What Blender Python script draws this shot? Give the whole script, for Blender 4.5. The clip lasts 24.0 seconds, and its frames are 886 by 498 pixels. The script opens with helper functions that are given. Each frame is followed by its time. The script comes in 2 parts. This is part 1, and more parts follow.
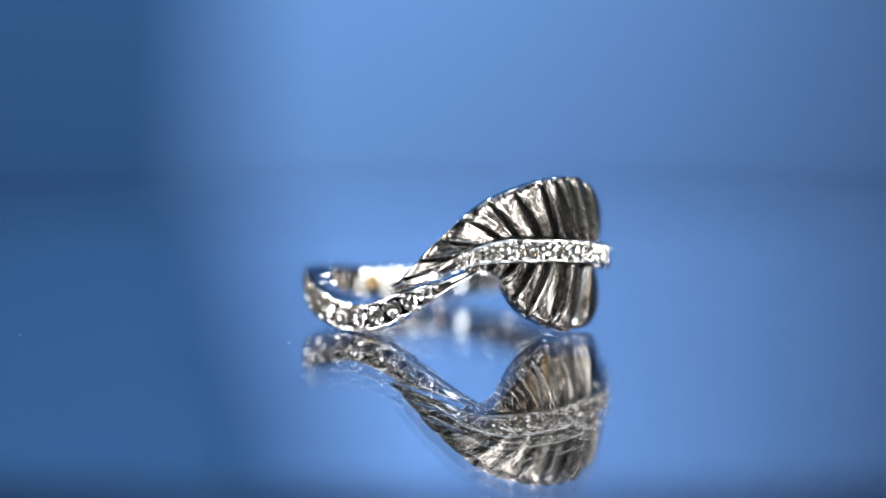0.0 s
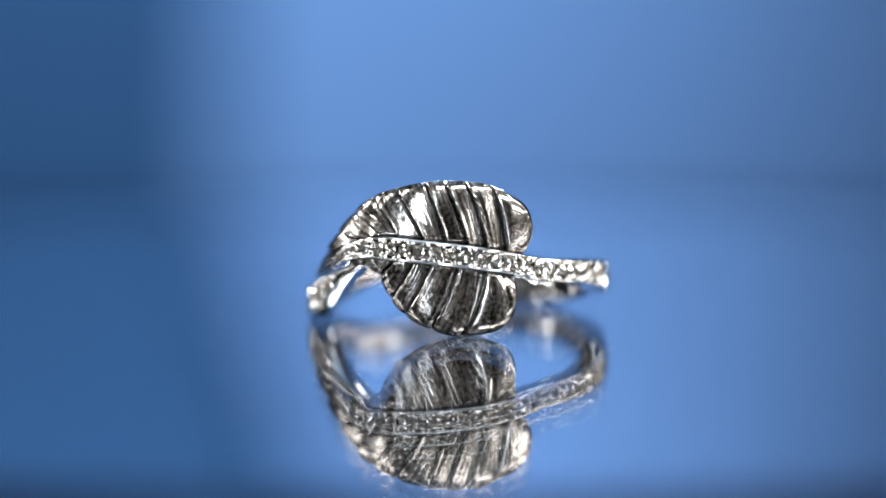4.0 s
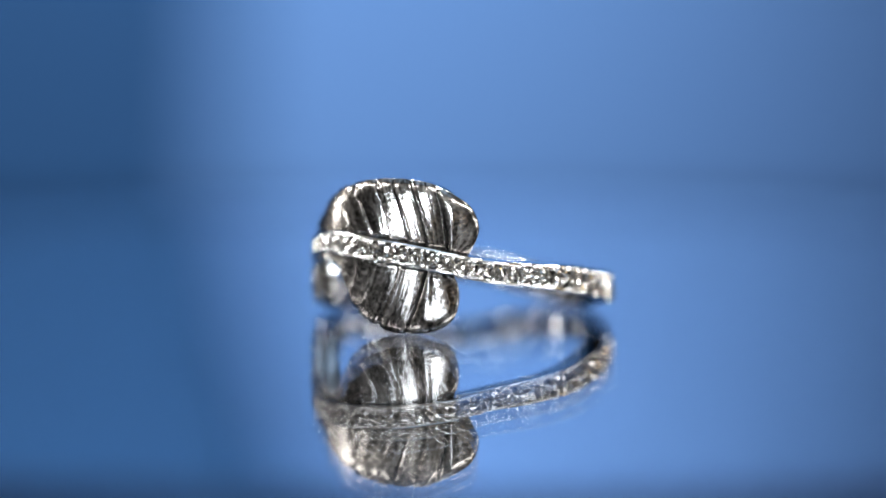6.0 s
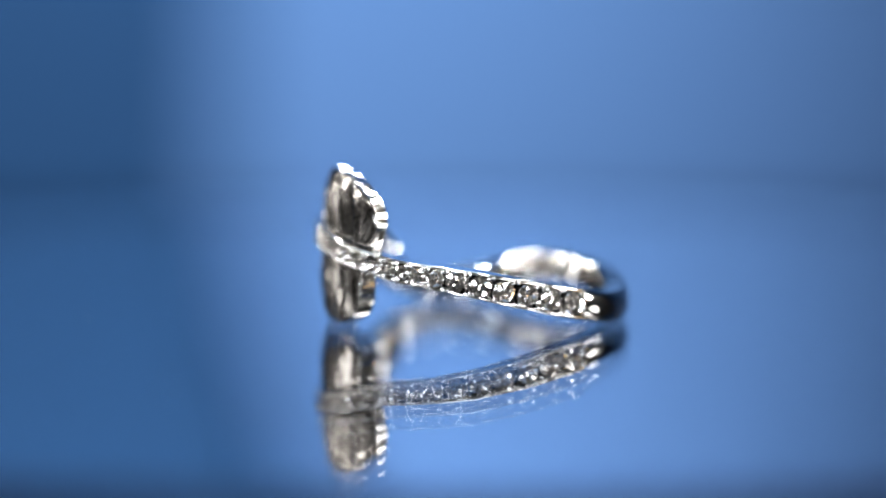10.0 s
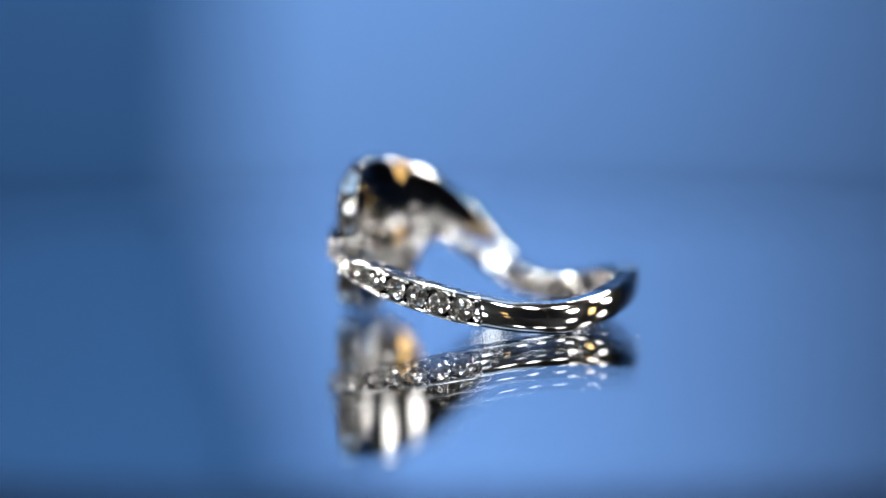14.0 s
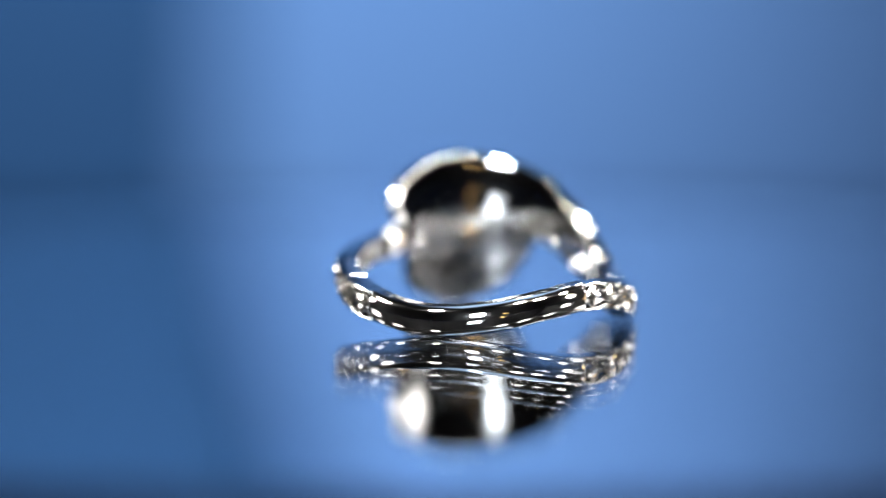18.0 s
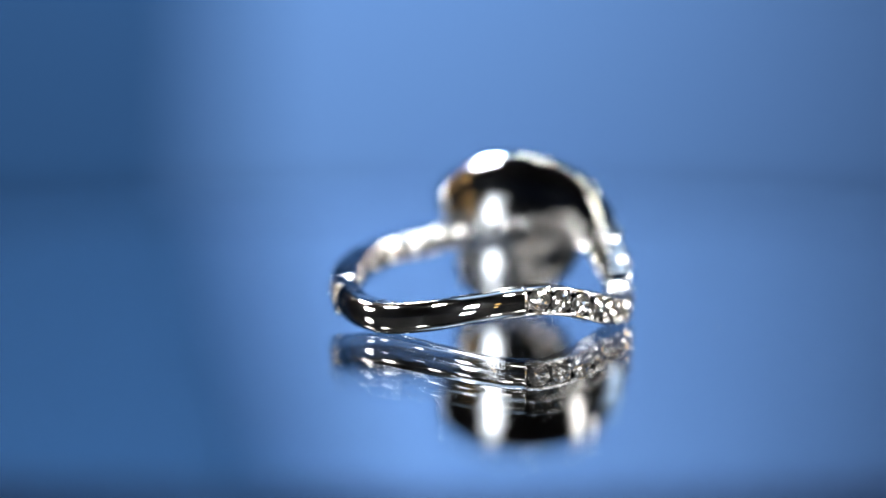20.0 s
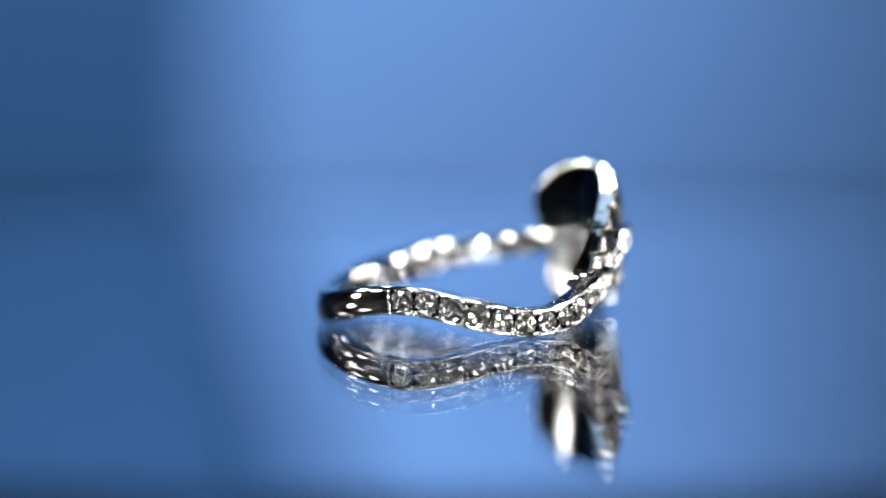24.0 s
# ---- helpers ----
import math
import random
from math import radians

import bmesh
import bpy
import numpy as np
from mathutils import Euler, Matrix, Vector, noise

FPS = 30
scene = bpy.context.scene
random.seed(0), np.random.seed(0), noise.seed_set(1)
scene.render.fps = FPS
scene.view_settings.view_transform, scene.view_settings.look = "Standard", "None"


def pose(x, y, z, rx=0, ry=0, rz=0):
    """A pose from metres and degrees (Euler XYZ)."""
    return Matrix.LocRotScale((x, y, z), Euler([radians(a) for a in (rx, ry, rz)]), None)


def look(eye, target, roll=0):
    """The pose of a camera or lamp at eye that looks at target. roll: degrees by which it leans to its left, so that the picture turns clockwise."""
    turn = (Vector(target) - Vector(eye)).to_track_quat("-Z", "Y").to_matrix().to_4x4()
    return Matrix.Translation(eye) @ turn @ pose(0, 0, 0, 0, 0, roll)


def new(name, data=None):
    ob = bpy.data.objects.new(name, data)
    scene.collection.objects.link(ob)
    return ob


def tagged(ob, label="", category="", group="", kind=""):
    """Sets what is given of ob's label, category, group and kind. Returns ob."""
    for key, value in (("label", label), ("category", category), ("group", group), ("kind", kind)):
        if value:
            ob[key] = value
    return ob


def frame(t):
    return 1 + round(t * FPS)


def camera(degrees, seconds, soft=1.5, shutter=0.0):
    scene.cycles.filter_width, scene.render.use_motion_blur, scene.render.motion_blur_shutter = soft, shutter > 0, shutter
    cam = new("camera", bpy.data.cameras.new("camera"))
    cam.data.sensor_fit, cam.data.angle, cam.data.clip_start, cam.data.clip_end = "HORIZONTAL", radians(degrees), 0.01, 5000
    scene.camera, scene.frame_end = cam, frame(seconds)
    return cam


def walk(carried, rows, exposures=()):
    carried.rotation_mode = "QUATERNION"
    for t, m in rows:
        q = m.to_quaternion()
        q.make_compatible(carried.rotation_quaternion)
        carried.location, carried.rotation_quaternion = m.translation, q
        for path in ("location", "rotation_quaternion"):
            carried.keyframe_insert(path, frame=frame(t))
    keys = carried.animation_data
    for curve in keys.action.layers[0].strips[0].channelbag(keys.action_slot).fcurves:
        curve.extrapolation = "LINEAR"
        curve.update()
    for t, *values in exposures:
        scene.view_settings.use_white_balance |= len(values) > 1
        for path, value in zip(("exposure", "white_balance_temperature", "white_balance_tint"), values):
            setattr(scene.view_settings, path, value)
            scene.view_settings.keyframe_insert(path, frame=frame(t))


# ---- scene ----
# A leaf-shaped diamond ring on a turning mirror plate before a blue backdrop.
# Lengths of the ring are written in millimetres and scaled by MM.
MM = 0.001
SECONDS = 24.0
TURN = 12.0            # degrees a second, clockwise seen from above

cam = camera(10.5834, SECONDS, soft=1.5)
EYE = pose(-0.001915, -0.321043, 0.044307, 90 - 7.0386, 0, 0)
walk(cam, [(0.0, EYE), (SECONDS, EYE)])
cam.data.dof.use_dof = True
cam.data.dof.focus_distance = 0.3145
cam.data.dof.aperture_fstop = 8.6
cam.data.dof.aperture_blades = 0

# ---------------------------------------------------------------- light
world = bpy.data.worlds.new("studio_dark")
scene.world = world
world.use_nodes = True
world.node_tree.nodes["Background"].inputs["Color"].default_value = (0.05, 0.06, 0.08, 1)
world.node_tree.nodes["Background"].inputs["Strength"].default_value = 0.05


def around(azimuth, elevation, distance):
    """A place round the plate: azimuth 0 is towards the camera, positive to its right."""
    a, e = radians(azimuth), radians(elevation)
    return Vector((math.sin(a) * math.cos(e), -math.cos(a) * math.cos(e), math.sin(e))) * distance


def area_lamp(name, place, target, sx, sy, watts, colour, spread=180):
    data = bpy.data.lights.new(name, "AREA")
    data.shape, data.size, data.size_y = "RECTANGLE", sx, sy
    data.energy, data.color, data.spread = watts, colour, radians(spread)
    ob = new(name, data)
    ob.matrix_world = look(place, target)
    return ob


def spot_lamp(name, place, target, radius, watts, cone, blend, colour):
    data = bpy.data.lights.new(name, "SPOT")
    data.shadow_soft_size, data.energy, data.color = radius, watts, colour
    data.spot_size, data.spot_blend = radians(cone), blend
    ob = new(name, data)
    ob.matrix_world = look(place, target)
    return ob


WHITE, COOL, WARM = (1.0, 0.97, 0.93), (0.86, 0.93, 1.0), (1.0, 0.62, 0.22)
HEART = (0, 0, 0.005)
for lift in (8.5, 12.5):                      # window of two panes, to the camera's left
    area_lamp("window_light", around(-9, lift, 0.75), HEART, 0.115, 0.042, 0.14, COOL, 40)
area_lamp("rear_panel", around(171, 54, 0.60), HEART, 0.10, 0.06, 1.4, COOL)
area_lamp("ceiling_panel", around(0, 88, 0.60), HEART, 0.45, 0.45, 0.7, (0.50, 0.72, 1.0))
for azimuth, lift, watts in ((-152, 46, 2.0), (-118, 34, 6.0), (152, 50, 2.0), (118, 44, 2.4), (180, 70, 1.6)):
    spot_lamp("downlight", around(azimuth, lift, 0.56), HEART, 0.020, watts, 16, 0.3, WHITE)
for azimuth, lift, watts in ((-88, 33, 6.5), (-47, 38, 4.8), (20, 40, 4.6), (40, 37, 4.8), (62, 35, 6.0), (94, 33, 6.5)):
    spot_lamp("front_light", around(azimuth, lift, 0.60), HEART, 0.036, watts, 14, 0.3, WHITE)
for azimuth, lift, watts in ((-98, 12.5, 4.5), (66, 12.5, 4.5), (99, 12.5, 4.5)):
    spot_lamp("low_light", around(azimuth, lift, 0.70), HEART, 0.038, watts, 12, 0.3, WHITE)
spot_lamp("warm_light", around(84, 3.0, 0.80), HEART, 0.026, 0.42, 10, 0.3, WARM)
spot_lamp("warm_light", around(12, 5, 0.80), HEART, 0.016, 0.07, 10, 0.3, WARM)
spot_lamp("backdrop_spot", (-0.012, 0.0825, 0.33), (-0.062, 0.4005, 0.0540), 0.03, 23.4, 42, 1.0, (0.95, 0.98, 1.0))
scene.view_settings.exposure = 0.0


# ---------------------------------------------------------------- materials
def material(name, colour, rough, metal=0.0, build=None):
    mat = bpy.data.materials.new(name)
    mat.use_nodes = True
    nodes, links = mat.node_tree.nodes, mat.node_tree.links
    b = nodes["Principled BSDF"]
    b.inputs["Base Color"].default_value = (*colour, 1)
    b.inputs["Roughness"].default_value = rough
    b.inputs["Metallic"].default_value = metal
    if build:
        build(nodes, links, b)
    return mat


def noise_node(nodes, links, scale, detail=3.0, stretch=None, space="Object"):
    tex = nodes.new("ShaderNodeTexNoise")
    tex.inputs["Scale"].default_value, tex.inputs["Detail"].default_value = scale, detail
    coord = nodes.new("ShaderNodeTexCoord")
    if stretch:
        mapping = nodes.new("ShaderNodeMapping")
        mapping.inputs["Scale"].default_value = stretch
        links.new(coord.outputs[space], mapping.inputs["Vector"])
        links.new(mapping.outputs["Vector"], tex.inputs["Vector"])
    else:
        links.new(coord.outputs[space], tex.inputs["Vector"])
    return tex


def ramp_node(nodes, links, source, stops):
    ramp = nodes.new("ShaderNodeValToRGB")
    links.new(source, ramp.inputs["Fac"])
    el = ramp.color_ramp.elements
    while len(el) < len(stops):
        el.new(0.5)
    for e, (at, c) in zip(el, stops):
        e.position, e.color = at, (*c, 1) if len(c) == 3 else c
    return ramp


def bump_node(nodes, links, b, source, strength, distance):
    bump = nodes.new("ShaderNodeBump")
    bump.inputs["Strength"].default_value, bump.inputs["Distance"].default_value = strength, distance
    links.new(source, bump.inputs["Height"])
    links.new(bump.outputs["Normal"], b.inputs["Normal"])


def build_polish(nodes, links, b):
    wear = noise_node(nodes, links, 900, 4)
    r = ramp_node(nodes, links, wear.outputs["Fac"], [(0.35, (0.04,) * 3), (0.75, (0.10,) * 3)])
    links.new(r.outputs["Color"], b.inputs["Roughness"])
    fine = noise_node(nodes, links, 1500, 4)
    bump_node(nodes, links, b, fine.outputs["Fac"], 0.12, 0.00005)


def build_leaf(nodes, links, b):
    """Satin metal, brushed along each segment: streaks follow the mesh's own lengthwise map."""
    streak = noise_node(nodes, links, 1.0, 4, (7.0, 1.3, 1.0), "UV")
    grain = noise_node(nodes, links, 4200, 5)
    mix = nodes.new("ShaderNodeMix")
    mix.data_type = "FLOAT"
    mix.inputs["Factor"].default_value = 0.52
    links.new(streak.outputs["Fac"], mix.inputs["A"])
    links.new(grain.outputs["Fac"], mix.inputs["B"])
    r = ramp_node(nodes, links, streak.outputs["Fac"], [(0.3, (0.14,) * 3), (0.7, (0.25,) * 3)])
    links.new(r.outputs["Color"], b.inputs["Roughness"])
    # Reflections of dark room and lamps are painted into the brushed colour.
    c = ramp_node(nodes, links, mix.outputs["Result"], [(0.40, (0.05, 0.045, 0.041)), (0.64, (0.46, 0.445, 0.43))])
    links.new(c.outputs["Color"], b.inputs["Base Color"])
    bump_node(nodes, links, b, grain.outputs["Fac"], 1.0, 0.000011)
    fine = b.inputs["Normal"].links[0].from_node
    coarse = nodes.new("ShaderNodeBump")
    coarse.inputs["Strength"].default_value, coarse.inputs["Distance"].default_value = 1.0, 0.00003
    links.new(streak.outputs["Fac"], coarse.inputs["Height"])
    links.new(coarse.outputs["Normal"], fine.inputs["Normal"])


def build_mirror(nodes, links, b):
    smear = noise_node(nodes, links, 60, 3)
    r = ramp_node(nodes, links, smear.outputs["Fac"], [(0.3, (0.0,) * 3), (0.8, (0.012,) * 3)])
    links.new(r.outputs["Color"], b.inputs["Roughness"])


def build_card(low, high):
    def build(nodes, links, b):
        fibre = noise_node(nodes, links, 900, 4)
        c = ramp_node(nodes, links, fibre.outputs["Fac"], [(0.3, low), (0.7, high)])
        links.new(c.outputs["Color"], b.inputs["Base Color"])
        bump_node(nodes, links, b, fibre.outputs["Fac"], 0.2, 0.0004)
        b.inputs["Specular IOR Level"].default_value = 0.05
    return build


POLISHED = material("polished_white_gold", (0.86, 0.85, 0.84), 0.08, 1.0, build_polish)
def build_inner(nodes, links, b):
    streak = noise_node(nodes, links, 4200, 3, (1.0, 1.0, 0.06))
    r = ramp_node(nodes, links, streak.outputs["Fac"], [(0.35, (0.01,) * 3), (0.7, (0.05,) * 3)])
    links.new(r.outputs["Color"], b.inputs["Roughness"])
    bump_node(nodes, links, b, streak.outputs["Fac"], 0.45, 0.00005)


INNER = material("burnished_inner_gold", (0.84, 0.83, 0.82), 0.10, 1.0, build_inner)
BURNISHED = material("burnished_gold", (0.86, 0.85, 0.84), 0.03, 1.0)
LEAF = material("satin_gold_dark_reflections", (0.5, 0.48, 0.46), 0.28, 1.0, build_leaf)
MIRROR = material("silvered_back", (0.96, 0.97, 0.98), 0.06, 1.0, build_mirror)
def build_film(nodes, links, b):
    """A clear sheet that lets about half of the light through and mirrors the rest."""
    clear = nodes.new("ShaderNodeBsdfTransparent")
    gloss = nodes.new("ShaderNodeBsdfGlossy")
    gloss.inputs["Color"].default_value, gloss.inputs["Roughness"].default_value = (0.98, 0.985, 1.0, 1), 0.0
    mix = nodes.new("ShaderNodeMixShader")
    mix.inputs["Fac"].default_value = 0.57
    links.new(clear.outputs["BSDF"], mix.inputs[1])
    links.new(gloss.outputs["BSDF"], mix.inputs[2])
    links.new(mix.outputs["Shader"], nodes["Material Output"].inputs["Surface"])


FILM = material("clear_film", (0.99, 0.995, 1.0), 0.0, 0.0, build_film)
RIM = material("dark_blue_plastic", (0.006, 0.014, 0.036), 0.6)
RIM.node_tree.nodes["Principled BSDF"].inputs["Specular IOR Level"].default_value = 0.05
CARD = material("blue_card", (0.10, 0.22, 0.50), 0.85, 0.0, build_card((0.0685, 0.141, 0.305), (0.0795, 0.163, 0.345)))
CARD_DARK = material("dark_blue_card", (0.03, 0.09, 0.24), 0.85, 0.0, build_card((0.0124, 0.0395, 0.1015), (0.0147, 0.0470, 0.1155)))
TABLE = material("navy_cloth", (0.012, 0.026, 0.065), 0.85, 0.0, build_card((0.004, 0.011, 0.030), (0.006, 0.016, 0.040)))
WALL = material("room_wall", (0.34, 0.30, 0.27), 0.9, 0.0, build_card((0.30, 0.265, 0.235), (0.38, 0.335, 0.30)))
WHITE_DUST = material("dust", (0.7, 0.7, 0.7), 0.9)
DIAMOND = material("diamond", (0.54, 0.525, 0.51), 0.16, 1.0)
# Brighter, smoother copy of the stone that stands in for sparkle.
SPARK = material("diamond_sparkle", (0.92, 0.90, 0.88), 0.05, 1.0)


# ---------------------------------------------------------------- mesh helpers
def part(name, bm, mat, parent=None, label="", smooth=True, level=0.0, crisp=False):
    """Link a bmesh as one mesh object, under a thing or a part when parent is given; faces steeper than level, or of the second material, may stay sharp."""
    me = bpy.data.meshes.new(name)
    bmesh.ops.recalc_face_normals(bm, faces=bm.faces)
    for f in bm.faces:
        f.smooth = smooth
        if (level and abs(f.normal.z) > level) or (crisp and f.material_index):
            f.smooth = False
    bm.to_mesh(me)
    bm.free()
    for m in (mat if isinstance(mat, tuple) else (mat,)):
        me.materials.append(m)
    ob = new(name, me)
    ob.parent = parent
    if label:
        tagged(ob, label)
    return ob


def boxed(x0, y0, z0, x1, y1, z1, bevel=0.0):
    bm = bmesh.new()
    bmesh.ops.create_cube(bm, size=1, matrix=Matrix.LocRotScale(((x0 + x1) / 2, (y0 + y1) / 2, (z0 + z1) / 2), None, (x1 - x0, y1 - y0, z1 - z0)))
    if bevel:
        bmesh.ops.bevel(bm, geom=bm.edges[:], offset=bevel, segments=2, affect="EDGES")
    return bm


def lathe(profile, n=96):
    """A body of revolution round z from (radius, z) pairs."""
    bm = bmesh.new()
    rings = []
    for r, z in profile:
        if r < 1e-7:
            rings.append([bm.verts.new((0, 0, z))])
        else:
            rings.append([bm.verts.new((r * math.cos(2 * math.pi * i / n), r * math.sin(2 * math.pi * i / n), z)) for i in range(n)])
    for a, b in zip(rings, rings[1:]):
        for i in range(n):
            j = (i + 1) % n
            if len(a) == 1:
                bm.faces.new((a[0], b[i], b[j]))
            elif len(b) == 1:
                bm.faces.new((a[i], a[j], b[0]))
            else:
                bm.faces.new((a[i], a[j], b[j], b[i]))
    return bm


def grid_faces(bm, rows, closed_u=False, closed_v=False):
    nu, nv = len(rows), len(rows[0])
    for i in range(nu if closed_u else nu - 1):
        for j in range(nv if closed_v else nv - 1):
            a, b = rows[i], rows[(i + 1) % nu]
            bm.faces.new((a[j], b[j], b[(j + 1) % nv], a[(j + 1) % nv]))


def table_at(table, x):
    """A smooth curve through (x, value) pairs."""
    if x <= table[0][0]:
        return table[0][1]
    for k in range(len(table) - 1):
        x0, v0 = table[k]
        x1, v1 = table[k + 1]
        if x <= x1:
            p0 = table[max(k - 1, 0)]
            p3 = table[min(k + 2, len(table) - 1)]
            s = (x - x0) / (x1 - x0)
            m0 = (v1 - p0[1]) / max(x1 - p0[0], 1e-6) * (x1 - x0)
            m1 = (p3[1] - v0) / max(p3[0] - x0, 1e-6) * (x1 - x0)
            return ((2 * s ** 3 - 3 * s * s + 1) * v0 + (s ** 3 - 2 * s * s + s) * m0
                    + (-2 * s ** 3 + 3 * s * s) * v1 + (s ** 3 - s * s) * m1)
    return table[-1][1]


def stretch_at(theta):
    """The shank side stands a little further out than a true circle, in mm."""
    return 0.56 * max(0.0, math.cos(radians(theta - 130))) ** 1.5


def spot_on(theta, r, z):
    """A point of the ring: angle in degrees, radius and height in mm."""
    a = radians(theta)
    r += stretch_at(theta)
    return Vector((r * math.cos(a), r * math.sin(a), z - 0.14)) * MM


# ---------------------------------------------------------------- the ring's curves
# The band's upper and lower edge, by the angle round the finger.
BAND_TOP = [(-19.0, 5.43), (-4.0, 5.09), (11.5, 4.82), (22.2, 4.60), (32.1, 4.38), (43.1, 4.01), (55.0, 3.61), (65.9, 3.21), (77.8, 2.83), (87.7, 2.50), (101.5, 2.27), (112.4, 2.29), (121.3, 2.43), (130.3, 2.63), (140.1, 2.93), (150.1, 3.19), (157.1, 3.39), (164.9, 3.52), (173.0, 3.60), (180.0, 3.48), (190.1, 3.15), (200.0, 2.75), (210.0, 2.37), (219.8, 2.10), (228.7, 2.09), (239.0, 2.54), (247.8, 3.20), (256.7, 3.66), (263.6, 4.00), (270.5, 4.45), (278.4, 5.04)]
BAND_LOW = [(-19.0, 3.97), (-4.0, 3.50), (11.5, 3.16), (22.2, 2.81), (32.1, 2.47), (43.1, 2.01), (55.0, 1.56), (65.9, 1.10), (77.9, 0.74), (87.7, 0.45), (98.6, 0.23), (110.4, 0.15), (121.3, 0.35), (133.2, 0.66), (144.2, 1.06), (155.1, 1.38), (164.9, 1.59), (173.0, 1.62), (180.0, 1.49), (190.1, 1.13), (200.0, 0.68), (211.0, 0.34), (219.8, 0.18), (228.7, 0.26), (238.9, 0.57), (247.8, 1.29), (256.7, 2.22), (263.6, 3.01), (270.5, 3.75), (278.4, 4.50)]
RIB_TOP = [(262.6, 4.81), (267.5, 5.44), (274.4, 6.10), (280.4, 6.48), (289.3, 6.75), (296.2, 6.70), (304.4, 6.60), (316.3, 6.41), (327.1, 6.14), (338.0, 5.76), (344.0, 5.51), (351.0, 5.29)]
RIB_LOW = [(262.6, 4.21), (267.5, 4.56), (274.4, 4.95), (280.4, 5.13), (289.3, 5.12), (296.3, 5.07), (304.4, 5.01), (316.3, 4.83), (327.1, 4.57), (338.0, 4.26), (344.0, 4.04), (351.0, 3.80)]
# Outlines of the two halves of the leaf, from the tip to the stalk.
UPPER = [(241.8, 3.24), (247.8, 4.09), (256.7, 5.78), (267.6, 7.48), (278.4, 8.91), (290.3, 9.75), (303.5, 10.28), (314.3, 10.43), (325.2, 10.34), (333.0, 9.97), (341.0, 9.27), (346.0, 8.58), (348.6, 7.58), (348.4, 6.79), (346.0, 6.04), (344.0, 5.55)]
LOWER = [(272.4, 4.45), (278.4, 4.60), (282.4, 4.35), (285.9, 3.94), (289.3, 2.86), (295.3, 1.70), (304.5, 0.78), (313.3, 0.31), (320.2, 0.16), (329.1, 0.35), (336.0, 0.84), (339.6, 1.56), (341.0, 2.53), (340.5, 3.42), (338.5, 4.12)]
# Where each vein leaves the rib, and where it meets the outline (angles).
UPPER_VEINS = [(258.6, 241.9), (263.6, 246.8), (270.5, 253.7), (278.4, 262.1), (287.3, 271.9), (294.3, 281.4), (304.5, 292.3), (313.3, 304.5), (321.7, 312.4), (329.1, 320.7), (337.0, 332.0), (344.0, 0.0)]
LOWER_VEINS = [(272, 272), (284, 281), (293, 285.8), (301, 291), (308, 297), (318, 307.5), (329, 320), (337.4, 0)]

rng = random.Random(7)
ring = new("ring")
tagged(ring, "white gold leaf ring with diamond pave lying on a mirror", "ring")


def inside(bm):
    """Give the faces that touch the finger the second material."""
    for f in bm.faces:
        if max(v.co.xy.length - stretch_at(math.degrees(math.atan2(v.co.y, v.co.x))) * MM for v in f.verts) < 8.68 * MM:
            f.material_index = 1


def dome(low, top, count=9):
    """The rounded inner face of the band, from its upper to its lower edge: (radius, height) pairs."""
    mid, half = (top + low) / 2, (top - low) / 2
    out = []
    for k in range(1, count):
        s = 1 - 2 * k / count
        out.append((8.36 + 0.06 * s * s + 0.15 * s ** 6, mid + half * s))
    return out


def band_section(t0, t1, pave, name, label):
    """A stretch of the band between two angles: a closed profile swept along the two edges."""
    bm = bmesh.new()
    rows = []
    n = max(8, int(abs(t1 - t0) / 0.9))
    for i in range(n + 1):
        th = t0 + (t1 - t0) * i / n
        top, low = table_at(BAND_TOP, th), table_at(BAND_LOW, th)
        if pave:
            prof = [(8.62, low), (9.2, low), (9.86, low + 0.03), (10.0, low + 0.10), (10.0, low + 0.20), (9.93, low + 0.25), (9.50, low + 0.32),
                    (9.50, top - 0.32), (9.93, top - 0.25), (10.0, top - 0.20), (10.0, top - 0.10), (9.90, top - 0.02), (9.84, top), (9.2, top), (8.62, top)] + dome(low, top)
        else:
            mid = (top + low) / 2
            half = (top - low) / 2
            prof = [(8.62, low), (9.2, low), (9.55, low + 0.03), (9.74, low + 0.11), (9.90, low + 0.28), (9.985, mid - half * 0.45), (10.02, mid),
                    (9.965, mid + half * 0.45), (9.87, top - 0.28), (9.75, top - 0.10), (9.64, top - 0.02), (9.55, top), (9.2, top), (8.62, top)] + dome(low, top)
        nick = rng.uniform(-0.018, 0.018)
        rows.append([bm.verts.new(spot_on(th, r, z + (nick if z == top and r < 9.3 else 0))) for r, z in prof])
    grid_faces(bm, rows, closed_v=True)
    for end in (rows[0], rows[-1]):
        bm.faces.new(end)
    inside(bm)
    return part(name, bm, (POLISHED, BURNISHED), ring, label, True, 0.9)


PLAIN = (76.5, 165.5)
pave_a = band_section(-20, PLAIN[0], True, "pave_band", "white gold channel for the diamonds")
plain = band_section(PLAIN[0], PLAIN[1], False, "plain_band", "mirror-polished plain shank")
pave_b = band_section(PLAIN[1], 278, True, "pave_band", "white gold channel for the diamonds")


def rib_height(theta):
    """The rib's outer radius: full along the leaf, running down to the band at both ends."""
    lead = min(max((theta - 260) / 12, 0.0), 1.0)
    tail = min(max((351 - theta) / 12, 0.0), 1.0)
    ease = min(lead, tail)
    return 10.06 + 0.49 * ease * ease * (3 - 2 * ease)


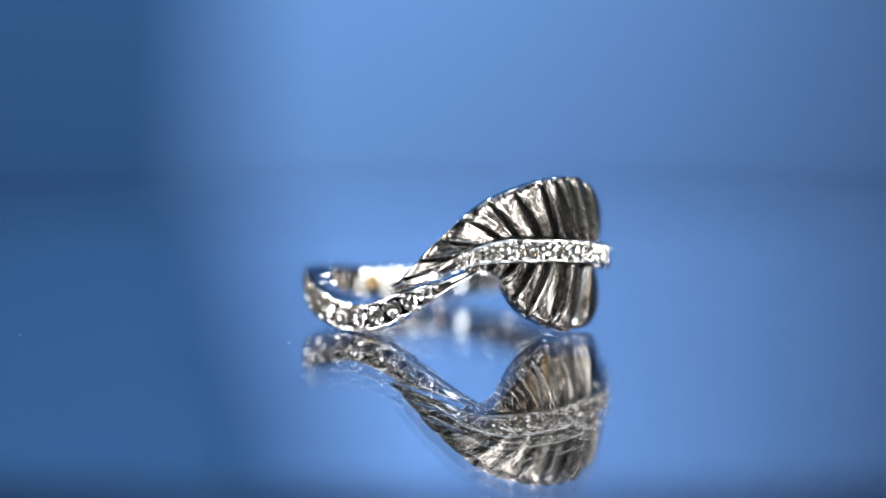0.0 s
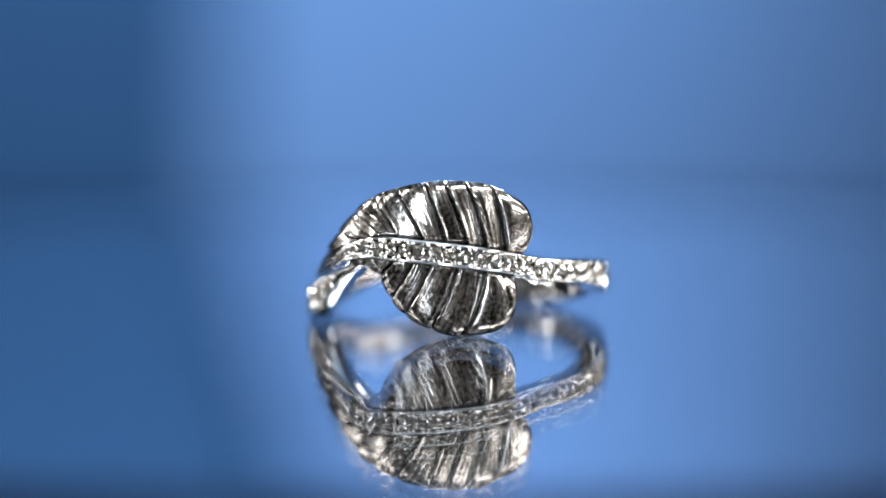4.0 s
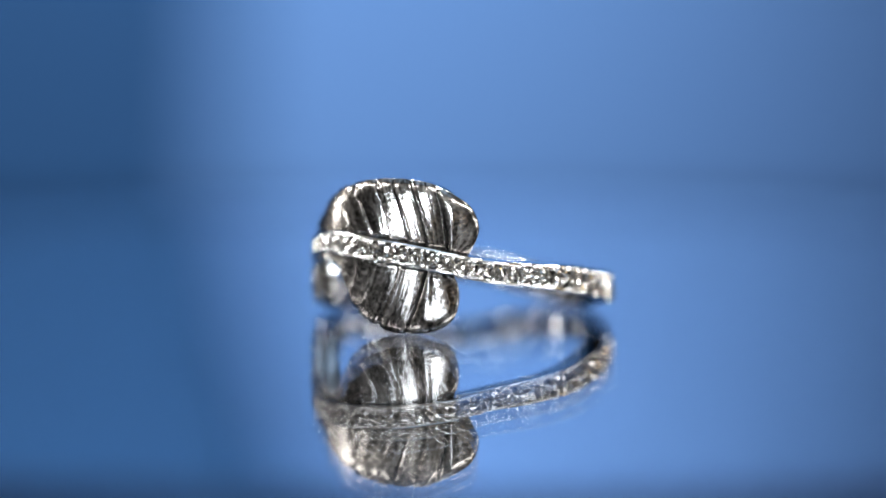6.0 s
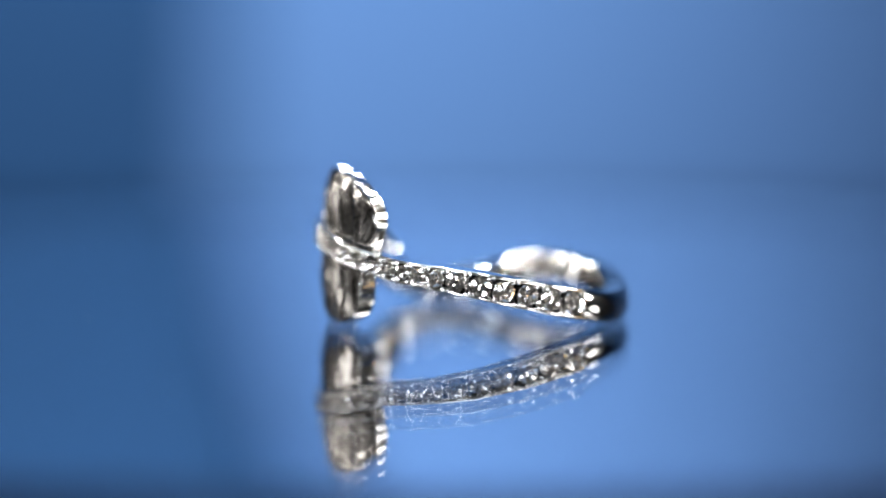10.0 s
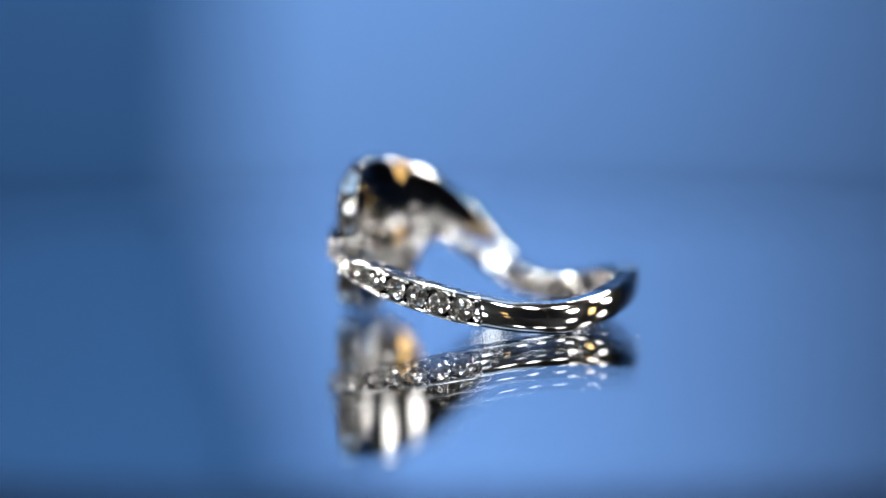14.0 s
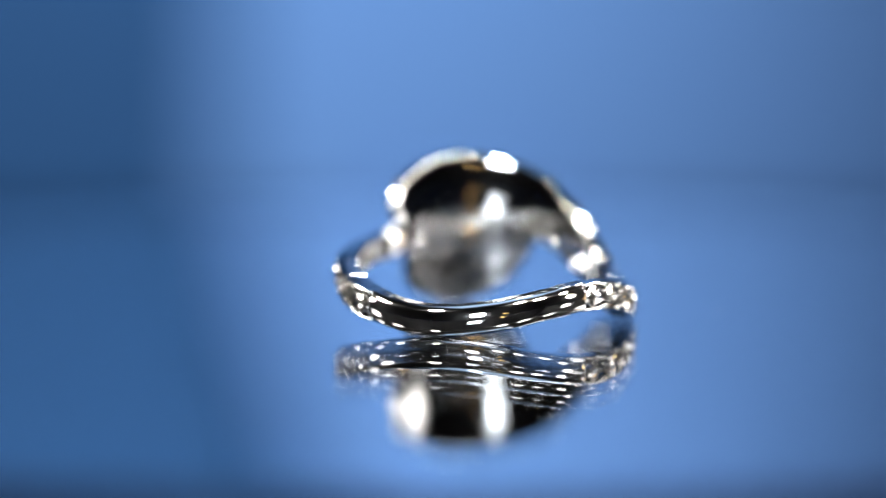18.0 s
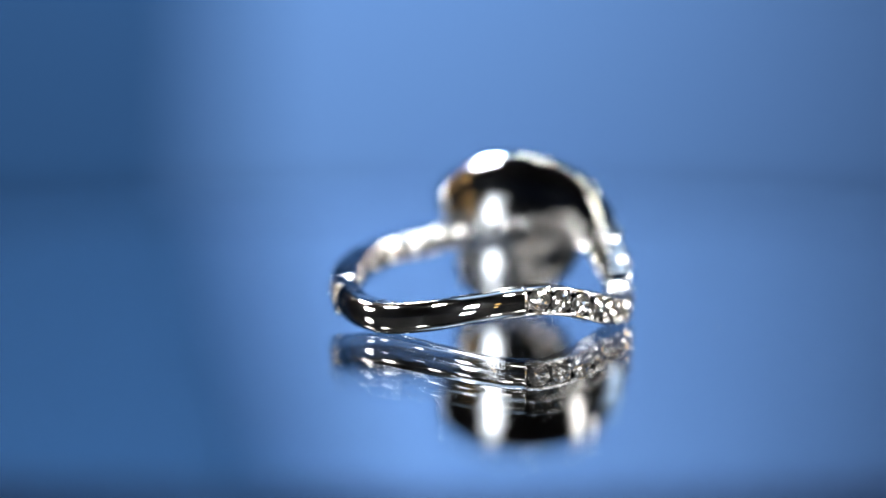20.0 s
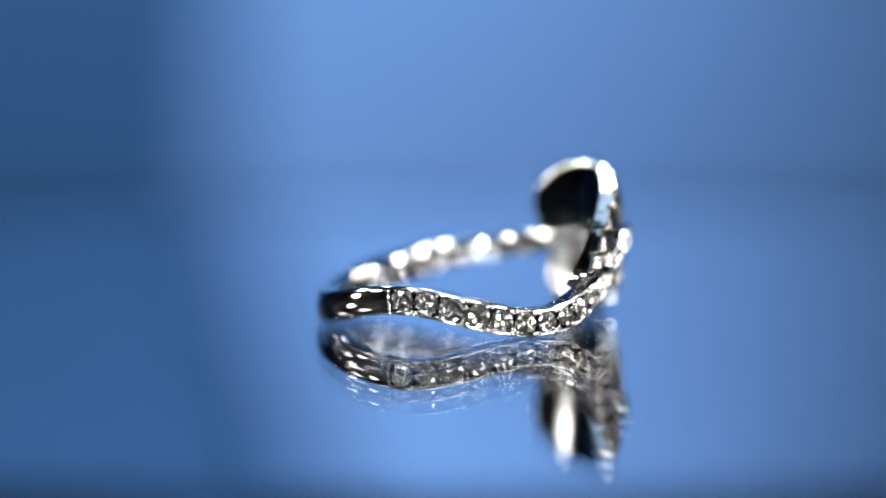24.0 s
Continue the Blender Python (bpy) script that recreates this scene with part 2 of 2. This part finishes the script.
def rib():
    bm = bmesh.new()
    rows = []
    n = 60
    for i in range(n + 1):
        th = 262 + (350 - 262) * i / n
        top, low = table_at(RIB_TOP, th), table_at(RIB_LOW, th)
        up = rib_height(th)
        prof = [(9.3, low), (up - 0.15, low + 0.02), (up, low + 0.10), (up, low + 0.18), (up - 0.08, low + 0.24), (up - 0.40, low + 0.28),
                (up - 0.40, top - 0.28), (up - 0.08, top - 0.24), (up, top - 0.18), (up, top - 0.10), (up - 0.15, top - 0.02), (9.3, top)]
        rows.append([bm.verts.new(spot_on(th, r, z)) for r, z in prof])
    grid_faces(bm, rows, closed_v=True)
    for end in (rows[0], rows[-1]):
        bm.faces.new(end)
    return part("midrib", bm, POLISHED, ring, "raised rib with a row of diamonds")


midrib = rib()


def curve_at(points, s):
    """A smooth point of an outline, s from 0 to its last index."""
    k = min(int(s), len(points) - 2)
    f = s - k
    p = [points[max(k - 1, 0)], points[k], points[k + 1], points[min(k + 2, len(points) - 1)]]
    out = []
    for c in (0, 1):
        a, b, d, e = (q[c] for q in p)
        out.append(0.5 * (2 * b + (d - a) * f + (2 * a - 5 * b + 4 * d - e) * f * f + (3 * b - a - 3 * d + e) * f ** 3))
    return out


def outline_index(points, angle):
    """Where an outline first reaches an angle."""
    s = 0.0
    while s < len(points) - 1.001 and curve_at(points, s)[0] < angle:
        s += 0.02
    return s


def leaf_half(points, veins, edge, name):
    """One half of the leaf: a hollow shell with a polished rim, and shingled segments between the veins."""
    last = len(points) - 1
    spans = [(root, last if out == 0 else outline_index(points, out)) for root, out in veins]
    for (r0, s0), (r1, s1) in zip(spans, spans[1:]):
        bm = bmesh.new()
        nu, nv = 27, 13
        outer = []
        amp = min(1.0, (r1 - r0) / 8.0)
        grain = [rng.uniform(-1, 1) for _ in range(nu)]
        for i in range(nu):
            u = i / (nu - 1)
            root = r0 + (r1 - r0) * u
            rz = table_at(edge, root)
            oth, oz = curve_at(points, s0 + (s1 - s0) * u)
            row = []
            for j in range(nv):
                v = j / (nv - 1)
                w = v * (1.004 - 0.035 * abs(2 * u - 1) ** 4)
                th = root + (oth - root) * w + math.sin(math.pi * v) * 0.9
                z = rz + (oz - rz) * w
                swell = 1 - abs(2 * u - 1) ** 4
                base = 9.72 + 0.05 * math.sin(math.pi * min(0.15 + v * 0.75, 1))
                lip = 0.38 * max(0.0, (v - 0.80) / 0.20) ** 2
                ridge = 0.12 * math.exp(-((u - 0.09) / 0.05) ** 2)
                r = base + amp * (0.14 * swell - 0.55 * (1 - 0.6 * v ** 4) * (u - 0.5) + ridge * (1 - v ** 4)) - 0.5 * lip + 0.005 * grain[i] * math.sin(math.pi * v) ** 0.5
                row.append((th, r - 0.045 * (z - 5.3), z))
            outer.append(row)
        top = [[bm.verts.new(spot_on(*q)) for q in row] for row in outer]
        grid_faces(bm, top)
        uv = bm.loops.layers.uv.new("lengthwise")
        place = {top[i][j]: (i / (nu - 1) + 3.7 * r0, j / (nv - 1)) for i in range(nu) for j in range(nv)}
        for face in bm.faces:
            for loop in face.loops:
                loop[uv].uv = place[loop.vert]
        rim = [(i, 0) for i in range(nu)] + [(nu - 1, j) for j in range(1, nv)] + [(i, nv - 1) for i in range(nu - 2, -1, -1)] + [(0, j) for j in range(nv - 2, 0, -1)]
        low = [bm.verts.new(spot_on(outer[i][j][0], 9.25, outer[i][j][2])) for i, j in rim]
        hi = [top[i][j] for i, j in rim]
        for k in range(len(rim)):
            m = (k + 1) % len(rim)
            bm.faces.new((hi[k], hi[m], low[m], low[k])).material_index = 1 if rim[k][1] == rim[m][1] == nv - 1 else 0
        part("leaf_segment", bm, (LEAF, POLISHED), ring, "", True, 0.0, True)
    bm = bmesh.new()
    rows = []
    n = 170
    # profile from the rib to the rim and back inside: share of the way, radius
    prof = [(0.0, 9.26), (0.5, 9.28), (0.90, 9.28), (0.955, 9.28), (0.972, 9.27), (0.988, 9.26), (0.997, 9.245), (0.998, 9.22), (0.998, 9.08), (0.998, 8.94), (0.998, 8.80), (0.998, 8.66), (0.9965, 8.63), (0.988, 8.60),
            (0.97, 8.58), (0.90, 8.55), (0.75, 8.50), (0.6, 8.47), (0.4, 8.45), (0.2, 8.46), (0.0, 8.48)]
    for i in range(n + 1):
        u = i / n
        k = min(int(u * (len(spans) - 1)), len(spans) - 2)
        f = u * (len(spans) - 1) - k
        root = spans[k][0] + (spans[k + 1][0] - spans[k][0]) * f
        oth, oz = curve_at(points, spans[k][1] + (spans[k + 1][1] - spans[k][1]) * f)
        rz = (table_at(RIB_TOP, root) + table_at(RIB_LOW, root)) / 2
        nick = rng.uniform(-0.024, 0.024)
        rows.append([bm.verts.new(spot_on(root + (oth - root) * v, r, rz + (oz - rz) * v + (nick if v > 0.98 else 0))) for v, r in prof])
    grid_faces(bm, rows)
    for end in (rows[0], rows[-1]):
        bm.faces.new(end)
    inside(bm)
    part(name, bm, (POLISHED, INNER), ring, "polished hollow back and rim of the leaf", True, 0.35)


leaf_half(UPPER, UPPER_VEINS, RIB_TOP, "upper_leaf_back")
leaf_half(LOWER, LOWER_VEINS, RIB_LOW, "lower_leaf_back")


# ---------------------------------------------------------------- stones
def brilliant():
    """A round stone of unit diameter with its many small facets, as the eye sees them; z is the way it faces."""
    bm = bmesh.new()

    def circle(count, radius, z, half=0.0, rough=0.0):
        out = []
        for i in range(count):
            a = (i + half) * 2 * math.pi / count
            r = radius * (1 + rng.uniform(-rough, rough))
            out.append(bm.verts.new((r * math.cos(a), r * math.sin(a), z + rng.uniform(-rough, rough) * 0.30)))
        return out

    def strip(a, b):
        """Triangles between two rings of equal count, the second turned by half a step."""
        n = len(a)
        for i in range(n):
            bm.faces.new((a[i], a[(i + 1) % n], b[i]))
            bm.faces.new((b[i], a[(i + 1) % n], b[(i + 1) % n]))

    n = 12
    rings = [circle(n, 0.40, -0.22), circle(n, 0.5, 0.0), circle(n, 0.42, 0.08, 0.5, 0.12), circle(n, 0.30, 0.13, 1.0, 0.22), circle(n, 0.16, 0.13, 1.5, 0.3)]
    strip(rings[1], rings[2])
    strip(rings[2], rings[3])
    strip(rings[3], rings[4])
    for i in range(n):
        bm.faces.new((rings[0][i], rings[0][(i + 1) % n], rings[1][(i + 1) % n], rings[1][i]))
    tip = bm.verts.new((0, 0, 0.12))
    for i in range(n):
        bm.faces.new((rings[4][i], rings[4][(i + 1) % n], tip))
    bm.faces.new(rings[0])
    # Sparkle is put in by colour: random facets take the brighter copy.
    for f in bm.faces:
        f.material_index = 1 if rng.random() < 0.22 else 0
    return bm


def bead():
    bm = bmesh.new()
    bmesh.ops.create_icosphere(bm, subdivisions=2, radius=0.5)
    return bm


def set_piece(name, bm_maker, mat, smooth, theta, r, z, size, lean=0.0, spin=0.0):
    """One stone or bead on the ring, facing outwards; pieces of a kind share a mesh."""
    key = (name, rng.randrange(6) if name == "diamond" else 0)
    if key not in SHARED:
        ob = part(name, bm_maker(), mat, ring, "", smooth)
        SHARED[key] = ob.data
    else:
        ob = new(name, SHARED[key])
        ob.parent = ring
    out = Vector((math.cos(radians(theta)), math.sin(radians(theta)), 0))
    quat = out.to_track_quat("Z", "Y")
    ob.matrix_basis = Matrix.Translation(spot_on(theta, r, z)) @ quat.to_matrix().to_4x4() @ pose(0, 0, 0, lean, 0, spin) @ Matrix.Scale(size * MM, 4)
    return ob


SHARED = {}


STONE_STEP = [(-20, 0.95), (-10, 1.0), (5, 1.15), (15, 1.40), (27, 1.62), (38, 1.68), (200, 1.66), (225, 1.55), (245, 1.30), (262, 1.05), (275, 1.0), (350, 1.05)]


def stone_row(t0, t1, top, low, raised=False):
    """A row of graded stones between two edges, with four beads at each gap."""
    th = t0
    while th < t1:
        zt, zl = table_at(top, th), table_at(low, th)
        mid, room = (zt + zl) / 2, zt - zl
        seat = rib_height(th) - 0.15 if raised else 9.86
        step = table_at(STONE_STEP, th)
        slope = (table_at(top, th + 1) + table_at(low, th + 1) - zt - zl) / 2
        gap = step / max(math.hypot(slope, radians(seat)), 1e-3)
        wide = min(step * 0.96, room - 0.30)
        set_piece("diamond", brilliant, (DIAMOND, SPARK), False, th, seat, mid, wide, rng.uniform(-11, 11), rng.uniform(0, 45))
        if room > step + 0.35:                      # a pair of small stones fills a wide channel
            for side in (1, -1):
                set_piece("diamond", brilliant, (DIAMOND, SPARK), False, th + gap / 2, seat - 0.04, mid + side * (room / 2 - 0.42), 0.46, rng.uniform(-11, 11), rng.uniform(0, 45))
        g = th + gap / 2
        zt, zl = table_at(top, g), table_at(low, g)
        if g < t1:
            for z in (zt - 0.27, zl + 0.27):
                for side in (-0.17, 0.17):
                    set_piece("bead", bead, POLISHED, True, g + math.degrees(side / seat), seat + 0.06, z, 0.36)
        th += gap


def glint_dome():
    """A lipped, rounded bump added to catch lamp glints behind a stone; z faces outwards."""
    return lathe([(0.5, 0.03), (0.5, -0.03), (0.46, -0.06), (0.42, -0.05), (0.40, -0.034), (0.30, -0.046), (0.20, -0.054), (0.10, -0.0585), (0, -0.060)], 16)


def glint_row(t0, t1, step, top, low, r, size):
    """Added glint bumps behind a row of stones, on the inner face."""
    th = t0
    while th < t1:
        mid = (table_at(top, th) + table_at(low, th)) / 2
        set_piece("glint_bump", glint_dome, BURNISHED, True, th, r, mid, size, rng.uniform(-6, 6))
        th += step


glint_row(6, 70, 9.6, BAND_TOP, BAND_LOW, 8.36, 1.05)
glint_row(172, 250, 9.6, BAND_TOP, BAND_LOW, 8.36, 1.05)
glint_row(275, 345, 5.8, RIB_TOP, RIB_LOW, 8.48, 0.95)

stone_row(-10, PLAIN[0] - 3.5, BAND_TOP, BAND_LOW)
stone_row(PLAIN[1] + 5, 263, BAND_TOP, BAND_LOW)
stone_row(271, 347, RIB_TOP, RIB_LOW, True)

# ---------------------------------------------------------------- turntable, table, backdrop, room
turntable = new("turntable")
turntable.location = (0, 0, -0.030)
tagged(turntable, "round motor turntable with a mirror top on the table", "turntable")
part("base", lathe([(0, 0), (0.050, 0), (0.054, 0.004), (0.054, 0.018), (0.050, 0.022), (0, 0.022)]), RIM, turntable, "dark motor housing")
platter = part("platter", lathe([(0, 0.0225), (0.0705, 0.0225), (0.0705, 0.02958), (0, 0.02958)], 160), MIRROR, turntable, "silvered plate", False)
cover = lathe([(0.0705, 0.0296), (0.0705, 0.0300), (0, 0.0300)], 160)
bmesh.ops.recalc_face_normals(cover, faces=cover.faces)
for f in cover.faces:                      # the sheet's edge is painted
    f.material_index = 1 if abs(f.normal.z) < 0.5 else 0
part("cover_sheet", cover, (FILM, RIM), platter, "clear glossy cover sheet", False)
part("rim_band", lathe([(0.07052, 0.0222), (0.0714, 0.0222), (0.0717, 0.0225), (0.0717, 0.0296), (0.0714, 0.0299), (0.07052, 0.0299), (0.07052, 0.0222)], 160), RIM, platter, "dark blue edging band")

dust_rng = random.Random(3)
for _ in range(7):
    bm = bmesh.new()
    bmesh.ops.create_icosphere(bm, subdivisions=1, radius=dust_rng.uniform(0.000018, 0.00003))
    a, d = dust_rng.uniform(0, 2 * math.pi), dust_rng.uniform(0.014, 0.060)
    speck = part("dust_speck", bm, WHITE_DUST, platter)
    speck.location = (d * math.cos(a), d * math.sin(a), 0.03002)

part_table = part("table", boxed(-0.9, -0.75, -0.070, 0.9, 0.30, -0.030, 0.003), TABLE)
for x in (-0.84, 0.84):
    for y in (-0.69, 0.24):
        part("leg", boxed(x - 0.03, y - 0.03, -0.75, x + 0.03, y + 0.03, -0.0705, 0.003), TABLE, part_table)
tagged(part_table, "table covered with dark navy cloth under the turntable", "table")


def sheet(name, label, mat, outline, y, thick):
    """A standing card cut to an outline of (x, z) pairs in metres."""
    bm = bmesh.new()
    front = [bm.verts.new((x, y, z)) for x, z in outline]
    back = [bm.verts.new((x, y + thick, z)) for x, z in outline]
    bm.faces.new(front)
    bm.faces.new(back[::-1])
    n = len(outline)
    for i in range(n):
        bm.faces.new((front[i], front[(i + 1) % n], back[(i + 1) % n], back[i]))
    return tagged(part(name, bm, mat, None, "", False), label, "backdrop")


sheet("backdrop_card", "plain blue matt backdrop card standing on the floor behind the table", CARD, [(-0.6, -0.75), (0.6, -0.75), (0.6, 0.60), (-0.6, 0.60)], 0.400, 0.003)
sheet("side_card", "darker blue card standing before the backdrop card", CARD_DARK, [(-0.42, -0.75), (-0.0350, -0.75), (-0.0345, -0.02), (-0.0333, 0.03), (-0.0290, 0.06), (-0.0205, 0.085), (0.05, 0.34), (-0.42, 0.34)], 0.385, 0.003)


def structure(name, bm, mat):
    return tagged(part(name, bm, mat, None, "", False), kind="structure")


structure("floor", boxed(-2, -2, -0.80, 2, 2, -0.75), WALL)
structure("ceiling", boxed(-2, -2, 1.75, 2, 2, 1.80), WALL)
structure("wall_north", boxed(-2, 2, -0.80, 2, 2.1, 1.80), WALL)
structure("wall_south", boxed(-2, -2.1, -0.80, 2, -2, 1.80), WALL)
structure("wall_east", boxed(2, -2.1, -0.80, 2.1, 2.1, 1.80), WALL)
structure("wall_west", boxed(-2.1, -2.1, -0.80, -2, 2.1, 1.80), WALL)


# ---------------------------------------------------------------- what moves
def motions():
    """The plate turns steadily and carries the ring, which lies a little off its axis."""
    off = Vector((-0.8881, -0.4122, 0)) * MM
    ring_rows, plate_rows = [], []
    for i in range(25):
        t = SECONDS * i / 24
        spin = Matrix.Rotation(radians(-TURN * t), 4, "Z")
        ring_rows.append((t, spin @ Matrix.Translation(off)))
        plate_rows.append((t, spin))
    walk(ring, ring_rows)
    walk(platter, plate_rows)


motions()
